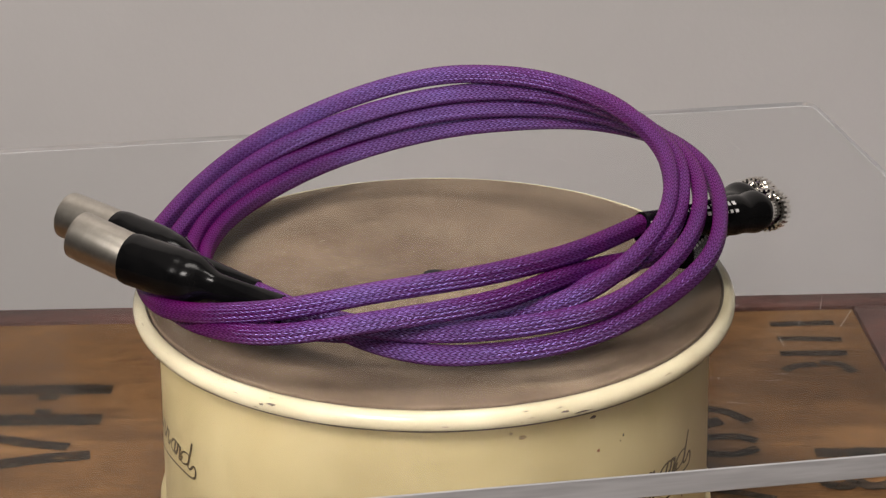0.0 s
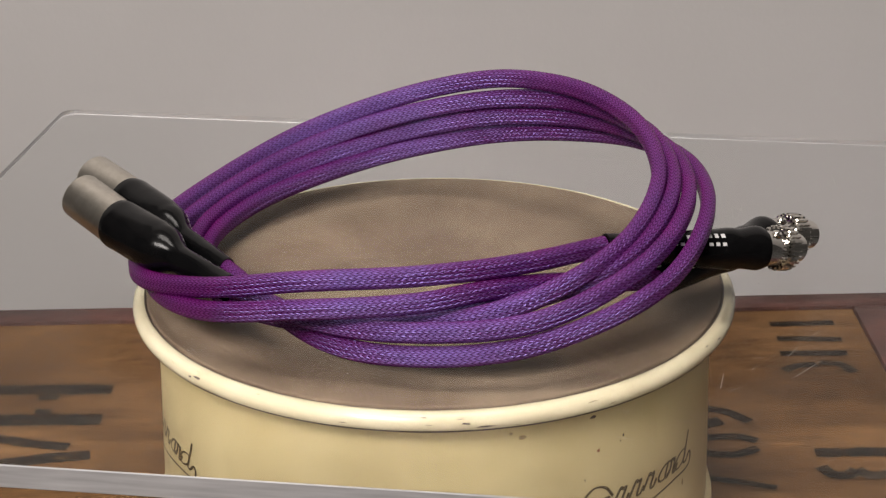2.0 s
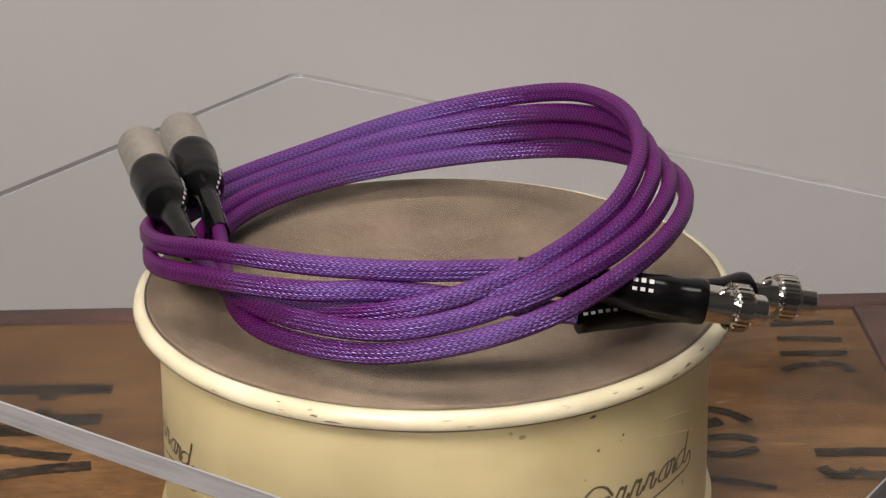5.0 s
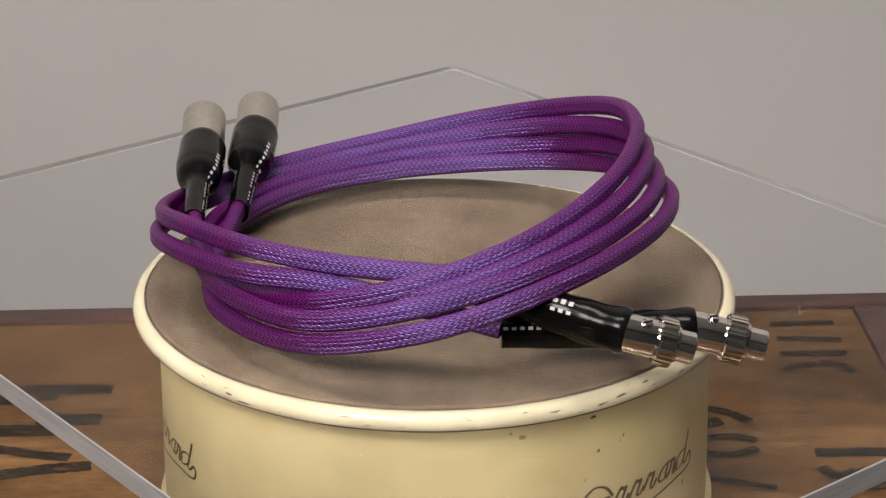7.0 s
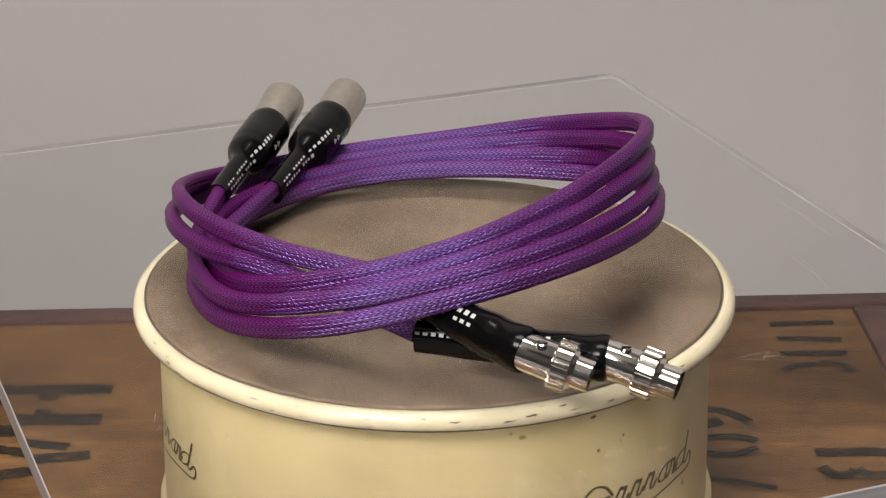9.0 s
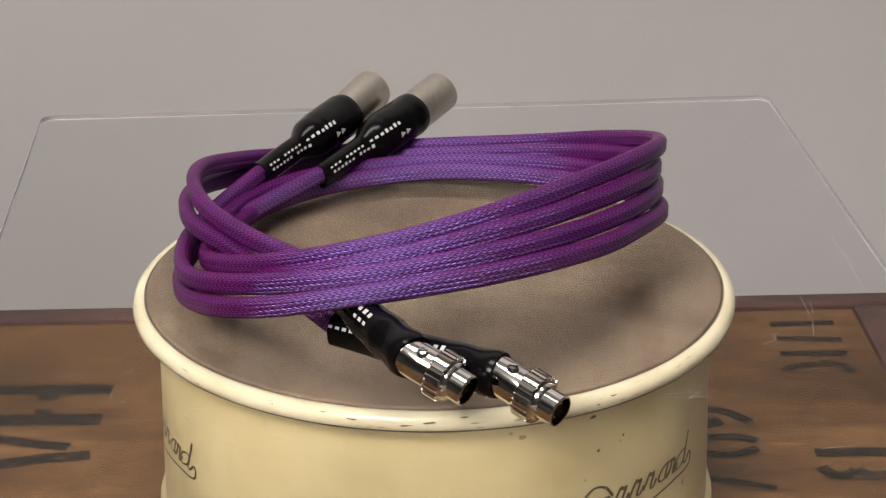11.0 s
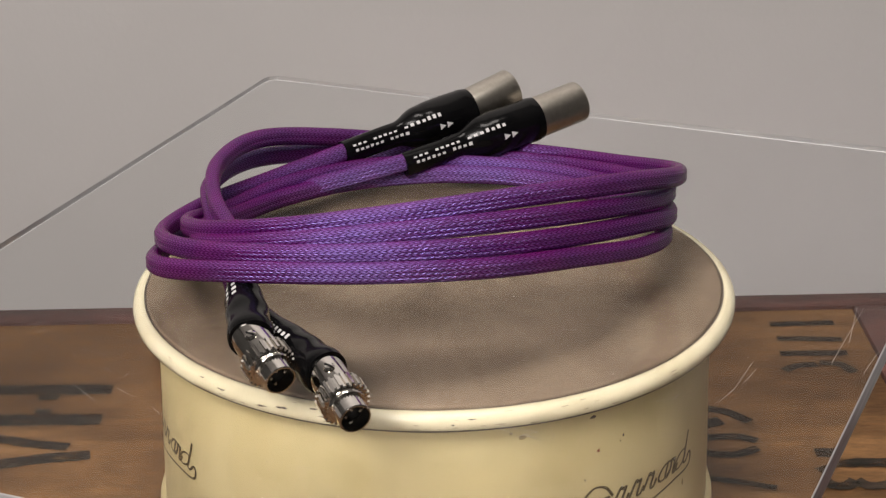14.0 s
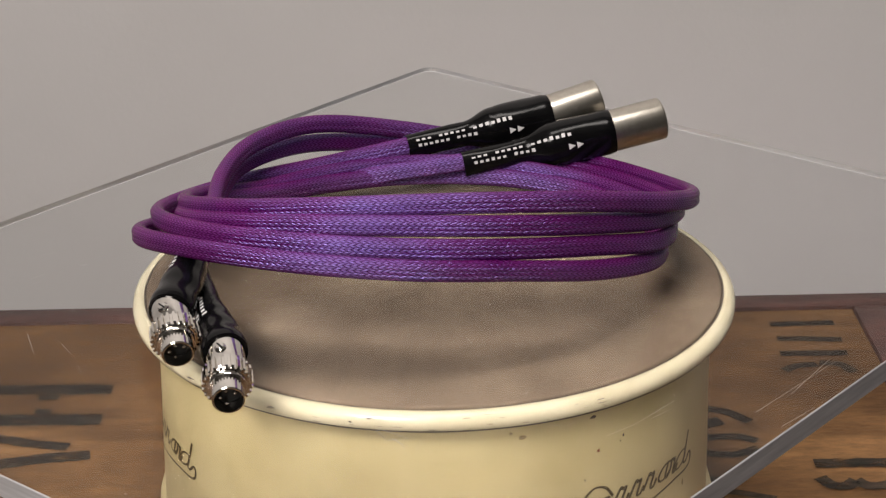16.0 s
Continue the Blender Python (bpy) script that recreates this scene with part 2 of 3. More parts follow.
tagged(new("floor", mesh_of(box_bm(-2.6, 2.6, -2.6, 0.85, -0.7, -0.6), "floor", M_FLOOR)), "plain grey floor", "floor", kind="structure")
tagged(new("ceiling", mesh_of(box_bm(-2.6, 2.6, -2.6, 0.85, 2.3, 2.4), "ceiling", M_CEILING)), "plain grey ceiling", "ceiling", kind="structure")


# ---- crate ----
def stroke(points, width, z=0.0004):
    """A flat stencil stroke along points, with ragged ends and edges."""
    rng = random.Random(int(points[0][0] * 1e4) + int(points[-1][1] * 1e4))
    dense = spline([(x, y, 0) for x, y in points], 10) if len(points) > 2 else line((*points[0], 0), (*points[1], 0), 16)
    bm = bmesh.new()
    prev, n = None, len(dense)
    for k, q in enumerate(dense):
        t = (dense[min(k + 1, n - 1)] - dense[max(k - 1, 0)]).normalized()
        side = Vector((-t.y, t.x, 0)) * width / 2
        row = [bm.verts.new(q + side * rng.uniform(0.86, 1.08) + Vector((0, 0, z))), bm.verts.new(q - side * rng.uniform(0.86, 1.08) + Vector((0, 0, z)))]
        if prev:
            bm.faces.new((prev[0], row[0], row[1], prev[1]))
        prev = row
    bmesh.ops.recalc_face_normals(bm, faces=bm.faces[:])
    return bm


def build_crate():
    crate = new("wooden_crate")
    tagged(crate, "worn brown plywood crate with black stencilled lettering and battens", "crate")
    sq = pose(0, 0, 0, 0, 0, 1.35)

    def turned(bm):
        bmesh.ops.transform(bm, matrix=sq, verts=bm.verts[:])
        return bm
    part("top_panel", turned(box_bm(-0.62, 0.2855, -0.45, 0.2558, -0.012, 0.0)), M_WOOD, crate)
    part("batten", turned(box_bm(-0.62, 0.345, 0.2562, 0.2770, -0.03, 0.003, 0.002)), M_BATTEN, crate, "dark red-brown batten along the back edge")
    part("batten", turned(box_bm(0.2860, 0.345, -0.45, 0.2558, -0.03, 0.003, 0.002)), M_BATTEN, crate, "dark red-brown batten along the side edge")
    part("crate_body", turned(box_bm(-0.615, 0.34, -0.445, 0.272, -0.6, -0.0125)), M_WOOD, crate)
    marks = [
        ([(-0.2969, 0.1604), (-0.1956, 0.1573)], 0.0135),
        ([(-0.2890, 0.1189), (-0.1976, 0.1169)], 0.0149),
        ([(-0.2400, 0.1477), (-0.2272, 0.1471)], 0.0078),
        ([(-0.2393, 0.1293), (-0.2290, 0.1288)], 0.0069),
        ([(-0.2755, 0.1008), (-0.2545, 0.0941), (-0.2335, 0.0868), (-0.2124, 0.0823)], 0.0100),
        ([(-0.2678, 0.0587), (-0.2492, 0.0626), (-0.2242, 0.0683), (-0.1986, 0.0719)], 0.0124),
        ([(0.2261, 0.2337), (0.2685, 0.2343)], 0.0080),
        ([(0.2269, 0.2116), (0.2685, 0.2078)], 0.0077),
        ([(0.2245, 0.1886), (0.2677, 0.1873)], 0.0084),
        ([(0.2224, 0.1638), (0.2318, 0.1699), (0.2447, 0.1718)], 0.0073),
        ([(0.2469, 0.1741), (0.2588, 0.1711), (0.2659, 0.1593)], 0.0073),
        ([(0.1612, 0.1151), (0.1773, 0.1084), (0.1893, 0.0952)], 0.0082),
        ([(0.1576, 0.0909), (0.1728, 0.0975)], 0.0110),
        ([(0.1537, 0.0753), (0.1772, 0.0770), (0.1895, 0.0708)], 0.0077),
        ([(0.1511, 0.0579), (0.1736, 0.0548), (0.1885, 0.0617)], 0.0075),
        ([(0.1469, 0.0291), (0.1714, 0.0221), (0.1907, 0.0141)], 0.0064),
        ([(0.2201, 0.0547), (0.2717, 0.0536)], 0.0109),
        ([(0.2199, 0.0377), (0.2253, 0.0281), (0.2331, 0.0271), (0.2397, 0.0334)], 0.0092),
        ([(0.2397, 0.0334), (0.2459, 0.0265), (0.2574, 0.0279), (0.2673, 0.0355)], 0.0091),
    ]
    for k, (pts, w) in enumerate(marks):
        part("stencil_stroke", turned(stroke(pts, w, 0.0003 + 0.00003 * k)), M_STENCIL, crate, smooth=0)
    return crate


CRATE = build_crate()


# ---- display turntable ----
DROP = 0.0046      # the platter lies this much under the reference height
RIM_R, TUBE = 0.1518, 0.0050


def rim_patch(bm, turn, tube, length, height, rng):
    """An irregular chip lying on the rolled rim (degrees, metres)."""
    c = bm.verts.new(rim_point(turn, tube, 0.0001))
    ring = []
    for k in range(9):
        a = 2 * math.pi * k / 9
        q = rng.uniform(0.2, 1.0)
        ring.append(bm.verts.new(rim_point(turn + math.degrees(length / RIM_R) * q * math.cos(a), tube + math.degrees(height / TUBE) * q * math.sin(a), 0.0001)))
    for k in range(9):
        bm.faces.new((c, ring[k], ring[(k + 1) % 9]))


def rim_point(turn, tube, lift):
    a, b = radians(turn), radians(tube)
    r = RIM_R + (TUBE + lift) * math.cos(b)
    return (r * math.cos(a), r * math.sin(a), (TUBE + lift) * math.sin(b))


def drum_r(z):
    """The drum's radius, a little above its enamel, at a height."""
    return float(np.interp(z, (0.0245, 0.05, 0.08, H - 0.0146), (0.1460, 0.1457, 0.1449, 0.1444))) + 0.00025


def drum_ribbon(points, width, r=0.145):
    """An inked line on the drum's side; points are (degrees, height)."""
    dense = spline([(t, z * 1000, 0) for t, z in points], 8)
    bm, prev, n = bmesh.new(), None, len(dense)
    for k, q in enumerate(dense):
        d = dense[min(k + 1, n - 1)] - dense[max(k - 1, 0)]
        d = Vector((d.x * radians(1) * r * 1000, d.y, 0)).normalized()
        s_ = Vector((-d.y, d.x, 0)) * width / 2 * 1000 * (0.6 + 0.4 * abs(d.y))
        row = []
        for sg in (1, -1):
            t, z = radians(q.x) + sg * s_.x / (r * 1000), (q.y + sg * s_.y) / 1000
            row.append(bm.verts.new((drum_r(z) * math.cos(t), drum_r(z) * math.sin(t), z)))
        if prev:
            bm.faces.new((prev[0], prev[1], row[1], row[0]))
        prev = row
    bmesh.ops.recalc_face_normals(bm, faces=bm.faces[:])
    return bm


def drum_spot(turn, z, w, h, rng):
    r = drum_r(z)
    bm = bmesh.new()
    pts = [(0, 0)] + [(math.cos(k * 0.7854) * rng.uniform(0.5, 1), math.sin(k * 0.7854) * rng.uniform(0.5, 1)) for k in range(8)]
    vs = [bm.verts.new((r * math.cos(radians(turn) + x * w / r), r * math.sin(radians(turn) + x * w / r), z + y * h)) for x, y in pts]
    for k in range(8):
        bm.faces.new((vs[0], vs[1 + k], vs[1 + (k + 1) % 8]))
    return bm


def build_turntable():
    tt = new("display_turntable")
    tagged(tt, "vintage cream enamelled drum turntable with felt top, on the crate", "turntable")
    top = H - DROP
    prof = [(0.05, 0.001), (0.1476, 0.001), (0.1492, 0.003), (0.1492, 0.020), (0.1484, 0.0225), (0.1460, 0.0245), (0.1457, 0.05), (0.1449, 0.08), (0.1444, top - 0.010), (0.1438, top - 0.0062), (0.05, top - 0.0062)]
    body = part("drum_body", lathe_bm(prof, 200, closed=True), M_CREAM, tt, "cream enamelled drum with chips and brown script marks")
    rng = random.Random(5)
    for shift in (0.0, -117.9):
        base = H - 0.0690

        def inked(points, width=0.0018):
            part("script_mark", drum_ribbon([(t + shift, base + z) for t, z in points], width), M_INK, body, "brown script mark")
        # slanting loops and arches along a level line, a tall stroke at the end, a tail swept back under them
        for c in (-38.6, -32.6):
            inked([(c + 2.0 * math.cos(a) + 1.2 * math.sin(a), 0.0044 + 0.0040 * math.sin(a)) for a in np.linspace(0.6, 6.6, 14)], 0.0016)
        inked([(-37.4, 0.0088), (-38.6, 0.0020), (-38.0, 0.0006), (-36.8, 0.0034), (-36.0, 0.0082), (-35.2, 0.0072), (-34.8, 0.0076), (-35.8, 0.0010), (-35.0, 0.0008), (-33.8, 0.0040)])
        for c in (-43.4, -47.4, -51.6):
            inked([(c - 2.4, 0.0010), (c - 0.4, 0.0084), (c + 0.2, 0.0072), (c + 1.0, 0.0080), (c - 0.2, 0.0012), (c + 0.7, 0.0006), (c + 1.8, 0.0040)])
        inked([(-28.9, 0.0166), (-30.2, 0.0080), (-31.2, 0.0018), (-30.2, 0.0008), (-28.6, 0.0040), (-27.8, 0.0026), (-28.2, -0.0018), (-30.6, -0.0036), (-35.2, -0.0040), (-42.3, -0.0062), (-52.0, -0.0110), (-59.0, -0.0150)])
        inked([(-54.0, 0.0060), (-56.0, 0.0120), (-59.0, 0.0130), (-61.5, 0.0060), (-60.0, -0.0010), (-56.5, 0.0010), (-55.0, 0.0060), (-57.0, 0.0060)])
    for tn, z, w, h, mt in ((-59.1, -0.0174, 0.0022, 0.0011, M_CHIP_GAP), (-57.7, -0.0358, 0.0012, 0.0014, M_RUST), (-51.6, -0.0325, 0.0006, 0.0012, M_CHIP_GAP), (-52.3, -0.0348, 0.0005, 0.0008, M_CHIP_GAP), (-60.7, -0.0496, 0.0005, 0.001, M_CHIP_GAP), (-73.8, -0.0200, 0.0026, 0.0018, M_STAIN), (-76.0, -0.0172, 0.0014, 0.0010, M_STAIN), (-98, -0.064, 0.0012, 0.0006, M_CHIP_GAP), (-31.5, -0.0785, 0.0012, 0.003, M_STAIN)):
        part("enamel_chip", drum_spot(tn, H + z, w, h, rng), mt, body, smooth=0)
    ring = [(RIM_R + TUBE * math.cos(a), TUBE * 1.02 * math.sin(a)) for a in np.linspace(-math.pi, math.pi, 33)[:-1]]
    platter = part("platter", lathe_bm(ring, 220, closed=True), M_RIM, tt, "chipped cream rolled rim")
    felt = [(0, 0.0062)] + [(r, 0.0062 + 0.0002 * math.sin(r * 90)) for r in np.linspace(0.02, 0.1483, 8)] + [(0.1492, 0.0059), (0.1496, 0.0052), (0.1496, -0.004), (0, -0.004)]
    part("felt_disc", lathe_bm(felt, 160), M_FELT, platter, "grey-brown felt covering")
    # two dark strips paint in the shade below the rim and beside the felt
    part("rim_gap_shade", lathe_bm([(RIM_R + (TUBE + 0.0001) * math.cos(radians(a)), (TUBE + 0.0001) * 1.02 * math.sin(radians(a))) for a in (-50, -44, -38, -31)], 200), M_CHIP_GAP, platter, "dark strip painted as the shaded gap under the rim")
    part("felt_edge_shade", lathe_bm([(RIM_R + (TUBE + 0.0001) * math.cos(radians(a)), (TUBE + 0.0001) * 1.02 * math.sin(radians(a))) for a in (118, 112, 106, 101)], 200), M_CHIP_GAP, platter, "dark strip painted as edge shade between felt and rim")
    part("spindle_cap", lathe_bm([(0, 0.003), (0.0055, 0.003), (0.0055, 0.0133), (0.0048, 0.0141), (0, 0.0141)], 40), M_HUB, platter, "dull grey metal centre cap")
    chips = bmesh.new()
    for tn, tb, ln, ht in ((-119, 22, 0.004, 0.0008), (-121, 10, 0.0016, 0.001), (-67.5, 10, 0.003, 0.0008), (-64, -12, 0.006, 0.0006), (4.3, 18, 0.0045, 0.0008), (0.5, 4, 0.004, 0.0006), (37.3, 30, 0.0035, 0.0007), (34, 6, 0.002, 0.0008), (-9, 20, 0.0052, 0.0008), (-14, 40, 0.003, 0.0004), (10, 45, 0.003, 0.0005)):
        rim_patch(chips, tn, tb, ln, ht, rng)
    for _ in range(260):
        big = rng.random() ** 3
        rim_patch(chips, rng.uniform(0, 360), rng.choice((rng.uniform(-25, 0), rng.uniform(0, 70))), 0.0006 + 0.0034 * big, 0.00012 + 0.00025 * big, rng)
    tagged(part("paint_chips", chips, M_CHIP_GAP, platter, "dark chips and scratches in the enamel", smooth=0), kind="stuff")
    platter.location = (0, 0, top * SIZE)
    return tt, platter


TURNTABLE, PLATTER = build_turntable()


# ---- acrylic sheet ----
def build_sheet():
    bm = box_bm(-0.2775, 0.2859, -0.2346, 0.2372, 0.0018, 0.0131)
    upright = [e for e in bm.edges if abs(e.verts[0].co.z - e.verts[1].co.z) > 0.005]
    bmesh.ops.bevel(bm, geom=upright, offset=0.009, segments=6, profile=0.5, affect="EDGES")
    bmesh.ops.bevel(bm, geom=[e for e in bm.edges if abs(e.verts[0].co.z - e.verts[1].co.z) < 0.001 and e.is_manifold], offset=0.0005, segments=1, profile=0.5, affect="EDGES")
    bm.normal_update()
    for f in bm.faces:
        f.material_index = 0 if abs(f.normal.z) > 0.95 else 1
    bmesh.ops.transform(bm, matrix=pose(0, 0, 0, 0, 0, 8.65), verts=bm.verts[:])
    ob = new("acrylic_sheet", mesh_of(bm, "acrylic_sheet", (M_ACRYLIC, M_EDGE), 0))
    ob.location = (0, 0, H * SIZE)
    ob.visible_shadow = False
    tagged(ob, "clear scratched acrylic sheet lying on the turntable", "sheet")
    rng, bm = random.Random(8), bmesh.new()

    def mark(points, w):
        pts = [Vector((x, y, 0.01325)) for x, y in points]
        for a, b in zip(pts, pts[1:]):
            s_ = Vector((-(b - a).y, (b - a).x, 0)).normalized() * w / 2
            bm.faces.new([bm.verts.new(q) for q in (a - s_, b - s_ * 0.6, b + s_ * 0.6, a + s_)])
    for pts in ([(0.0807, 0.1653), (0.0753, 0.1722), (0.0683, 0.1717)],
                [(0.0517, 0.0454), (0.0520, 0.0472)],
                [(0.2272, -0.0727), (0.2263, -0.0699)],
                [(0.1309, -0.1340), (0.1321, -0.1313), (0.1273, -0.1320)],
                [(0.1729, 0.1940), (0.1716, 0.1966)],
                [(0.1865, 0.1844), (0.1826, 0.1985)],
                [(0.1674, -0.0973), (0.1664, -0.0823)],
                [(0.0218, 0.1879), (0.0520, 0.1916), (0.0689, 0.1908)],
                [(0.1603, -0.1346), (0.1522, -0.1353)],
                [(0.1636, -0.1282), (0.1581, -0.1280)],
                [(0.1924, -0.0551), (0.1956, -0.0414)],
                [(0.1986, -0.0760), (0.2079, -0.0554)],
                [(0.2002, -0.0281), (0.2037, -0.0205)],
                [(-0.0617, 0.0419), (-0.0589, 0.0435)],
                [(0.1578, 0.1864), (0.1609, 0.1880)],
                [(0.1379, 0.1172), (0.1343, 0.1340), (0.1406, 0.1292), (0.1390, 0.1392)],
                [(0.1467, -0.1562), (0.1489, -0.1586)],
                [(0.1320, -0.1570), (0.1408, -0.1584)],
                [(0.0426, 0.1928), (0.0281, 0.1924)],
                [(-0.0225, 0.2194), (-0.0648, 0.2081)],
                [(0.0038, 0.2204), (-0.0651, 0.2114)],
                [(0.0065, 0.2372), (-0.0192, 0.2353)],
                [(0.1781, -0.0741), (0.1802, -0.0683)],
                [(0.1813, -0.0598), (0.1766, -0.0608)],
                [(0.1395, 0.1174), (0.1425, 0.1287), (0.1387, 0.1297), (0.1418, 0.1402)]):
        mark(pts, 0.0002)
    for _ in range(90):
        x, y, a = rng.uniform(-0.26, 0.26), rng.uniform(-0.21, 0.21), rng.uniform(0, 6.28)
        ln = rng.choice((0.0006, 0.0008, 0.001, 0.004, 0.008))
        mark([(x, y), (x + ln * math.cos(a), y + ln * math.sin(a))], 0.0006 if ln < 0.002 else 0.0001)
    tagged(part("scratches", bm, M_SCRATCH, ob, "fine white scratches and dust", smooth=0), kind="stuff")
    return ob


SHEET = build_sheet()


# ---- cables ----
def coil_path(first, last, radii, heights):
    """A coil told by its radius and height (mm) every 24 degrees."""
    turns = [first] + [-28.64 - 24 * k for k in range(1, len(radii) - 1)] + [last]
    return [(r / 1000 * math.cos(radians(a)), r / 1000 * math.sin(radians(a)), z / 1000) for a, r, z in zip(turns, radii, heights)]


def twin(width, height, n=28, waist=0.16):
    """The outline of two cores in one sleeve, standing on end."""
    out = []
    for k in range(n):
        a = 2 * math.pi * k / n
        w = width / 2 * (1 - waist * math.exp(-(math.sin(a) / 0.32) ** 2))
        out.append((w * math.cos(a), height / 2 * math.sin(a)))
    return out


def loft_bm(axis_m, stations, n=40):
    """Rings of (distance along, half width, half height) along +z of axis_m."""
    bm = bmesh.new()
    rings = [[bm.verts.new((a * math.cos(2 * math.pi * k / n), b * math.sin(2 * math.pi * k / n), d)) for k in range(n)] for d, a, b in stations]
    for p_, q in zip(rings, rings[1:]):
        for k in range(n):
            bm.faces.new((p_[k], p_[(k + 1) % n], q[(k + 1) % n], q[k]))
    bm.faces.new(rings[0]), bm.faces.new(rings[-1])
    bmesh.ops.recalc_face_normals(bm, faces=bm.faces[:])
    bmesh.ops.transform(bm, matrix=axis_m, verts=bm.verts[:])
    return bm


def axis(a, b, spin=0):
    """A frame at a whose +z runs to b."""
    return Matrix.Translation(a) @ (Vector(b) - Vector(a)).to_track_quat("Z", "Y").to_matrix().to_4x4() @ pose(0, 0, 0, 0, 0, spin)


def blend(table, s):
    """Reads a table of (place, values...) at s, smoothly."""
    for a, b in zip(table, table[1:]):
        if s <= b[0]:
            k = min(max((s - a[0]) / (b[0] - a[0]), 0), 1)
            k = k * k * (3 - 2 * k)
            return [p_ + (q - p_) * k for p_, q in zip(a[1:], b[1:])]
    return list(table[-1][1:])


class Boot:
    """A heat-shrink boot: a path and half sizes (side, up) along it."""

    def __init__(self, path, table, seed):
        self.path, self.table, self.n = path, table, len(path)
        self.rng = random.Random(seed)
        self.wobble = [self.rng.uniform(0, 6.28) for _ in range(4)]

    def radii(self, s):
        a, b = blend(self.table, s)
        w = 0.00003 * math.sin(31 * s + self.wobble[0]) + 0.00002 * math.sin(57 * s + self.wobble[1])
        return a + w, b + w

    def outline(self, k, s, n=36):
        a, b = self.radii(s)
        out = []
        for j in range(n):
            t = 2 * math.pi * j / n
            w = 0.00012 * math.sin(3 * t + 9 * s + self.wobble[2]) + 0.0001 * math.sin(5 * t - 14 * s + self.wobble[3])
            out.append(((a + w) * math.cos(t), (b + w) * math.sin(t)))
        return out

    def at(self, s, turn, lift):
        k = s * (self.n - 1)
        i = min(int(k), self.n - 2)
        q = self.path[i].lerp(self.path[i + 1], k - i)
        t = (self.path[i + 1] - self.path[i]).normalized()
        side = t.cross(Vector((0, 0, 1))).normalized()
        up = side.cross(t)
        a, b = self.radii(s)
        c = radians(turn)
        return q + side * (a + lift) * math.cos(c) + up * (b + lift) * math.sin(c)

    def patch(self, bm, corners, lift=0.0003, n=3):
        """A thin print mark over (place, turn) corners of a quad."""
        (s0, t0), (s1, t1), (s2, t2), (s3, t3) = corners
        grid = [[bm.verts.new(self.at((s0 + (s1 - s0) * u) * (1 - w) + (s3 + (s2 - s3) * u) * w, (t0 + (t1 - t0) * u) * (1 - w) + (t3 + (t2 - t3) * u) * w, lift)) for u in np.linspace(0, 1, n)] for w in np.linspace(0, 1, n)]
        for i in range(n - 1):
            for j in range(n - 1):
                bm.faces.new((grid[i][j], grid[i][j + 1], grid[i + 1][j + 1], grid[i + 1][j]))

    def words(self, s0, s1, turn, tall, lengths, flip):
        """A line of print as plain bars, one for each sign."""
        bm = bmesh.new()
        total = sum(lengths) + len(lengths) - 1
        step, k = (s1 - s0) / total, 0
        for n_ in lengths:
            for j in range(n_):
                a, h = s0 + step * (k + 0.15), tall * self.rng.uniform(0.7, 1.0)
                self.patch(bm, [(a, turn), (a + step * 0.58, turn), (a + step * 0.58, turn + h), (a, turn + h)])
                k += 1
            k += 1
        return bm

    def arrows(self, s, turn):
        bm = bmesh.new()
        for o in (0.0, 0.055):
            self.patch(bm, [(s + o, turn - 8), (s + o + 0.045, turn), (s + o + 0.045, turn), (s + o, turn + 8)], n=2)
        return bm


def xlr_end(cable, start, base, tip, seed):
    neck = [(0.0, 0.0058, 0.0072), (0.40, 0.0060, 0.0074), (0.60, 0.0122, 0.0124), (0.68, 0.0130, 0.0131), (0.96, 0.0130, 0.0130), (1.0, 0.0125, 0.0125)]
    boot_shape = Boot(line(start, base, 60), neck, seed)
    boot = part("xlr_boot", sweep_bm(boot_shape.path, boot_shape.outline), M_SHRINK, cable, "glossy black heat-shrink boot with white print")
    part("print_line", boot_shape.words(0.05, 0.72, 32, 11, (3, 5, 7), False), M_PRINT, boot)
    part("print_line", boot_shape.words(0.06, 0.48, 6, 14, (6, 4), False), M_PRINT, boot)
    part("print_arrow", boot_shape.arrows(0.68, 6), M_PRINT, boot)
    m = axis(base, tip)
    ln = (Vector(tip) - Vector(base)).length
    r = 0.0121
    shell = [(0.0, -0.004), (r, -0.004), (r, ln - 0.0012), (r - 0.0002, ln - 0.0004), (r - 0.0006, ln), (r - 0.0013, ln), (r - 0.0014, ln - 0.013), (0.0, ln - 0.013)]
    barrel = part("xlr_shell", lathe_bm(shell, 72, m), M_NICKEL, cable, "satin nickel connector shell")
    part("insert", lathe_bm([(0.0, ln - 0.0125), (0.0078, ln - 0.0125), (0.0078, ln - 0.0105), (0.0, ln - 0.0105)], 40, m), M_INSERT, barrel, "black plastic pin insert")
    for k in range(3):
        a = radians(90 + 120 * k)
        pin = lathe_bm([(0.0, ln - 0.0105), (0.0012, ln - 0.0105), (0.0012, ln - 0.003), (0.0006, ln - 0.002), (0.0, ln - 0.0018)], 12, m @ pose(0.0042 * math.cos(a), 0.0042 * math.sin(a), 0))
        part("pin", pin, M_CHROME, barrel)
    key = box_bm(-0.0013, 0.0013, -0.00045, 0.00045, 0.004, ln - 0.004, 0.0003, 1)
    bmesh.ops.transform(key, matrix=m @ pose(0, 0, 0, 0, 0, 205) @ pose(0, r - 0.0002, 0), verts=key.verts[:])
    part("key_ridge", key, M_NICKEL, barrel)


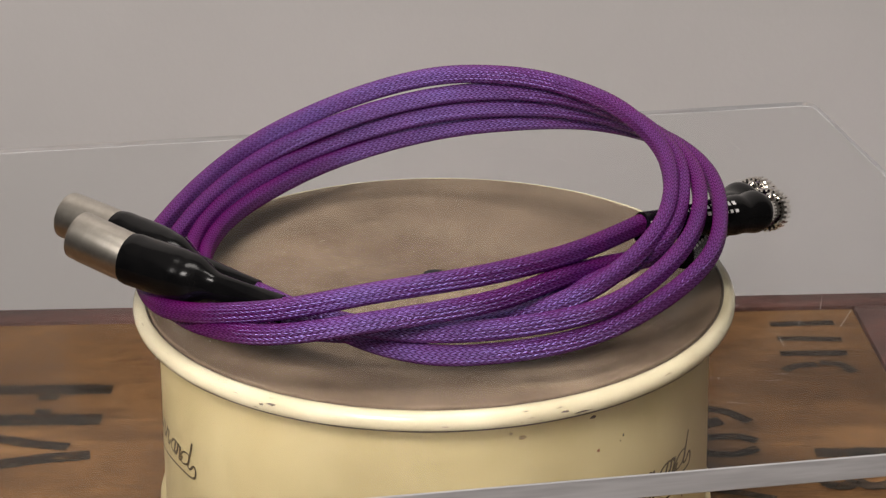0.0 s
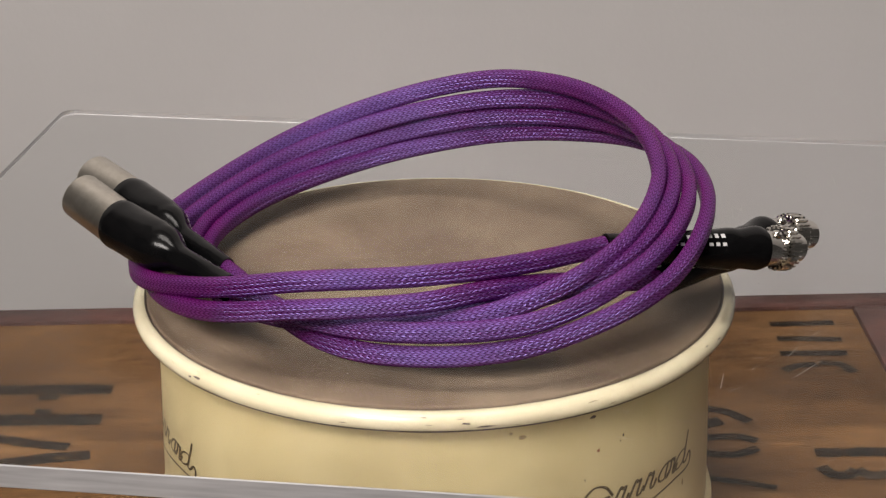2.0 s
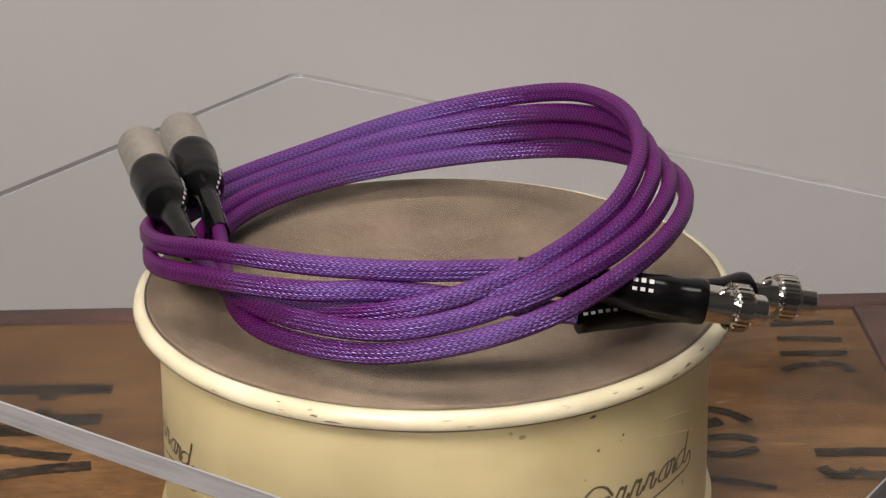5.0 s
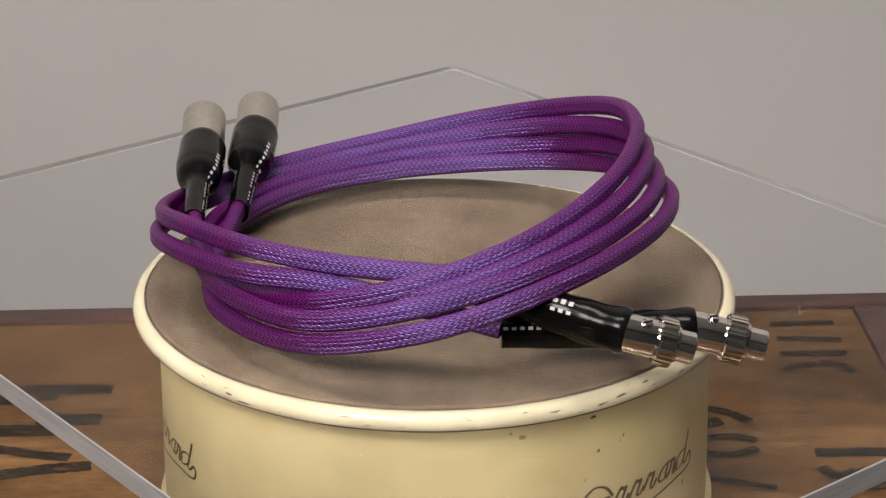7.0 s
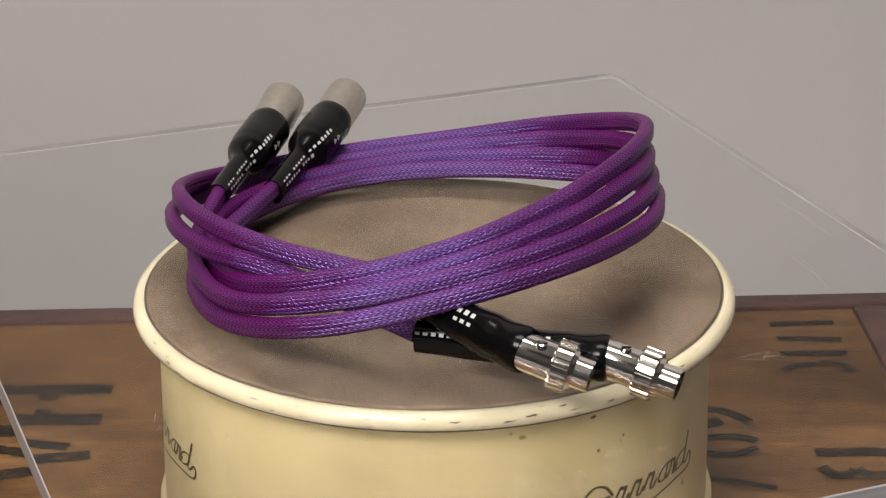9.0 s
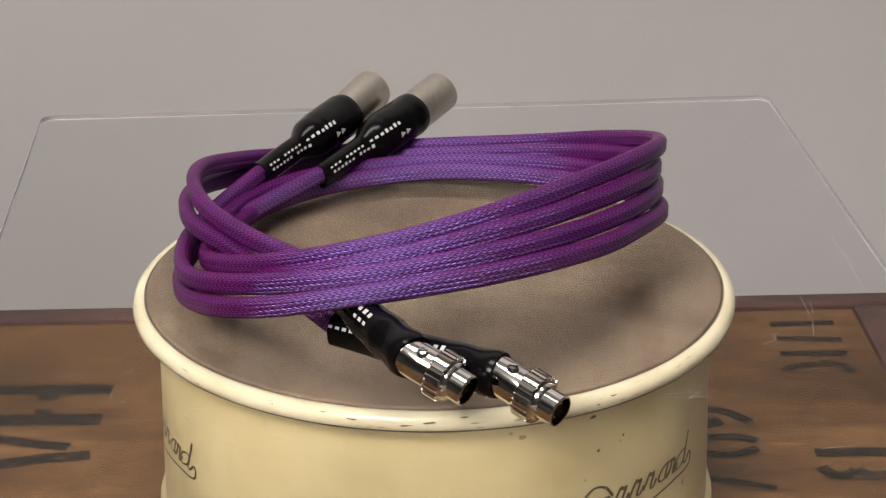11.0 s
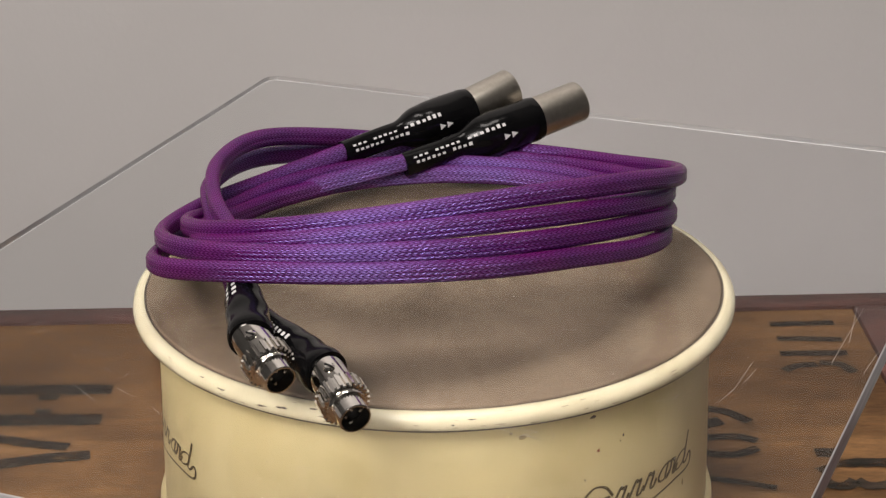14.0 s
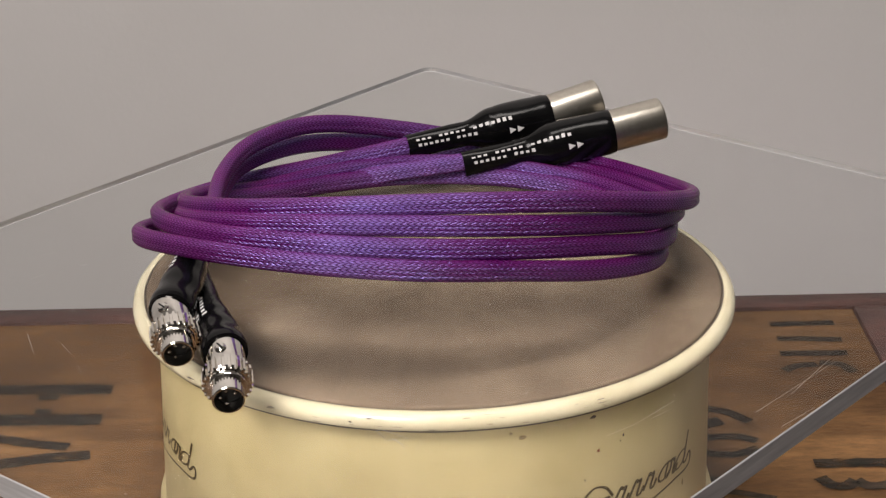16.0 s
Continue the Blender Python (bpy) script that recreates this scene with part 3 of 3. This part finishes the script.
def knurled_bm(r, z0, z1, teeth, m):
    """A grip ring with flat-topped ribs."""
    outline = []
    for k in range(teeth):
        for f, d in ((0.0, 0.0), (0.08, 1.0), (0.50, 1.0), (0.58, 0.0)):
            a = 2 * math.pi * (k + f) / teeth
            q = r - 0.0013 + 0.0013 * d
            outline.append((q * math.cos(a), q * math.sin(a)))
    bm = bmesh.new()
    rings = []
    for sc, z in ((0.80, z0), (0.95, z0), (1.0, z0 + 0.0006), (1.0, z1 - 0.0006), (0.95, z1), (0.66, z1)):
        rings.append([bm.verts.new((x * sc, y * sc, z)) for x, y in outline])
    n = len(outline)
    for a, b in list(zip(rings, rings[1:])) + [(rings[-1], rings[0])]:
        for k in range(n):
            bm.faces.new((a[k], a[(k + 1) % n], b[(k + 1) % n], b[k]))
    bmesh.ops.recalc_face_normals(bm, faces=bm.faces[:])
    bmesh.ops.transform(bm, matrix=m, verts=bm.verts[:])
    return bm


def din_end(cable, start, base, tip, screw_turn, seed, sag=(0, 0, 0)):
    neck = [(0.0, 0.0063, 0.0078), (0.40, 0.0066, 0.0084), (0.66, 0.0092, 0.0098), (0.78, 0.0102, 0.0105), (0.84, 0.0099, 0.0101), (0.97, 0.0110, 0.0112), (1.0, 0.0105, 0.0105)]
    shape = Boot(line(start, base, 60, sag), neck, seed)
    boot = part("din_boot", sweep_bm(shape.path, shape.outline), M_SHRINK, cable, "black heat-shrink boot with white print")
    part("print_line", shape.words(0.0, 0.72, 26, 13, (7, 5, 3), True), M_PRINT, boot)
    part("print_line", shape.words(0.26, 0.72, 50, 16, (4, 6), True), M_PRINT, boot)
    m = axis(base, tip)
    ln = (Vector(tip) - Vector(base)).length
    sleeve = lathe_bm([(0.0, -0.004), (0.0089, -0.004), (0.0089, ln * 0.72), (0.0085, ln * 0.745), (0.0, ln * 0.745)], 64, m)
    plug = part("din_plug", sleeve, M_CHROME, cable, "bright nickel locking plug body")
    part("locking_ring", knurled_bm(0.0116, ln * 0.42, ln * 0.69, 25, m), M_CHROME, plug, "ribbed nickel locking ring", smooth=0)
    ns = 0.0075
    part("nose", lathe_bm([(0.0, ln * 0.5), (ns, ln * 0.5), (ns, ln - 0.0005), (ns - 0.0004, ln), (ns - 0.0009, ln), (ns - 0.0010, ln - 0.008), (0.0, ln - 0.008)], 56, m), M_CHROME, plug)
    part("insert", lathe_bm([(0.0, ln - 0.0078), (ns - 0.0012, ln - 0.0078), (ns - 0.0012, ln - 0.0068), (0.0, ln - 0.0068)], 40, m), M_INSERT, plug, "black plastic pin insert")
    for k in range(4):
        a = radians(35 + 73 * k)
        part("pin", lathe_bm([(0.0, ln - 0.0068), (0.0007, ln - 0.0068), (0.0007, ln - 0.0024), (0.0, ln - 0.0018)], 10, m @ pose(0.0036 * math.cos(a), 0.0036 * math.sin(a), 0)), M_CHROME, plug)
    sm = m @ pose(0, 0, 0, 0, 0, screw_turn) @ pose(0.0086, 0, ln * 0.2, 0, 90, 0)
    screw = lathe_bm([(0.0, 0.0), (0.0027, 0.0), (0.0027, 0.0009), (0.0018, 0.0018), (0.0, 0.0021)], 20, sm)
    head = part("screw", screw, M_CHROME, plug)
    slot = box_bm(-0.0021, 0.0021, -0.0003, 0.0003, 0.0014, 0.0024)
    bmesh.ops.transform(slot, matrix=sm @ pose(0, 0, 0, 0, 0, 30), verts=slot.verts[:])
    part("screw_slot", slot, M_INSERT, plug)


def build_cable(first, last, radii, heights):
    cable = new("audio_cable")
    cable.location = (0, 0, H * SIZE)
    path = spline(coil_path(first, last, radii, heights), 12)
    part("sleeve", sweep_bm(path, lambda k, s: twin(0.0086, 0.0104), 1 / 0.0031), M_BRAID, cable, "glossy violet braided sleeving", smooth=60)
    return cable


CABLES = [
    build_cable(-27.27, -845.56,
                [114.3, 112.1, 119.4, 129.8, 142.3, 153.5, 150.4, 140.5, 134.1, 124.2, 113.9, 105.3, 103.5, 109.2, 119.1, 126.6, 125.9, 116.6, 115.9, 121.4, 124.8, 125.9, 124.3, 122.4, 121.5, 114.0, 112.0, 116.5, 125.0, 134.3, 140.8, 139.0, 128.5, 122.4, 126.0],
                [58.8, 60.1, 60.6, 56.8, 42.8, 29.3, 29.0, 37.7, 52.4, 69.0, 83.0, 89.2, 89.8, 85.8, 76.5, 62.4, 46.8, 34.3, 31.5, 29.3, 27.7, 27.8, 31.3, 38.2, 48.2, 60.6, 68.3, 72.9, 73.5, 67.9, 56.6, 42.3, 36.2, 34.3, 38.9]),
    build_cable(-15.73, -860.83,
                [129.7, 113.7, 124.2, 134.3, 145.3, 147.1, 139.7, 131.2, 126.7, 119.9, 112.7, 109.0, 109.7, 116.9, 126.3, 129.5, 118.2, 107.7, 109.7, 115.2, 118.0, 118.9, 117.4, 117.0, 119.6, 117.2, 115.4, 124.1, 134.2, 144.2, 151.3, 140.9, 129.6, 119.6, 112.6],
                [37.0, 49.9, 49.0, 44.1, 32.2, 25.2, 27.1, 34.8, 46.1, 59.4, 71.3, 78.8, 81.7, 79.9, 71.3, 56.3, 43.5, 33.6, 27.5, 24.0, 23.4, 24.6, 26.9, 31.1, 38.2, 49.0, 58.6, 65.4, 67.5, 62.6, 48.6, 31.7, 24.5, 24.2, 33.5]),
]
for c_, tail in zip(CABLES, ("lying over its twin", "lying under its twin")):
    tagged(c_, "coiled violet braided audio cable " + tail, "cable", "pair of coiled audio cables")
xlr_end(CABLES[0], (-0.0723, -0.1037, 0.0378), (-0.1480, -0.0645, 0.0486), (-0.1750, -0.0511, 0.0561), 11)
xlr_end(CABLES[1], (-0.0865, -0.0717, 0.0320), (-0.1603, -0.0260, 0.0461), (-0.1867, -0.0118, 0.0513), 12)
din_end(CABLES[0], (0.1018, -0.0525, 0.0572), (0.1687, 0.0055, 0.0425), (0.1832, 0.0312, 0.0342), 116, 13)
din_end(CABLES[1], (0.1252, -0.0353, 0.0354), (0.1664, 0.0443, 0.0338), (0.1850, 0.0715, 0.0262), 104, 14)



def motions():
    for ob, z in [(PLATTER, H - DROP), (SHEET, H)] + [(c, H) for c in CABLES]:
        walk(ob, [(t, pose(0, 0, z * SIZE, 0, 0, TURN * t)) for t in range(17)])


motions()
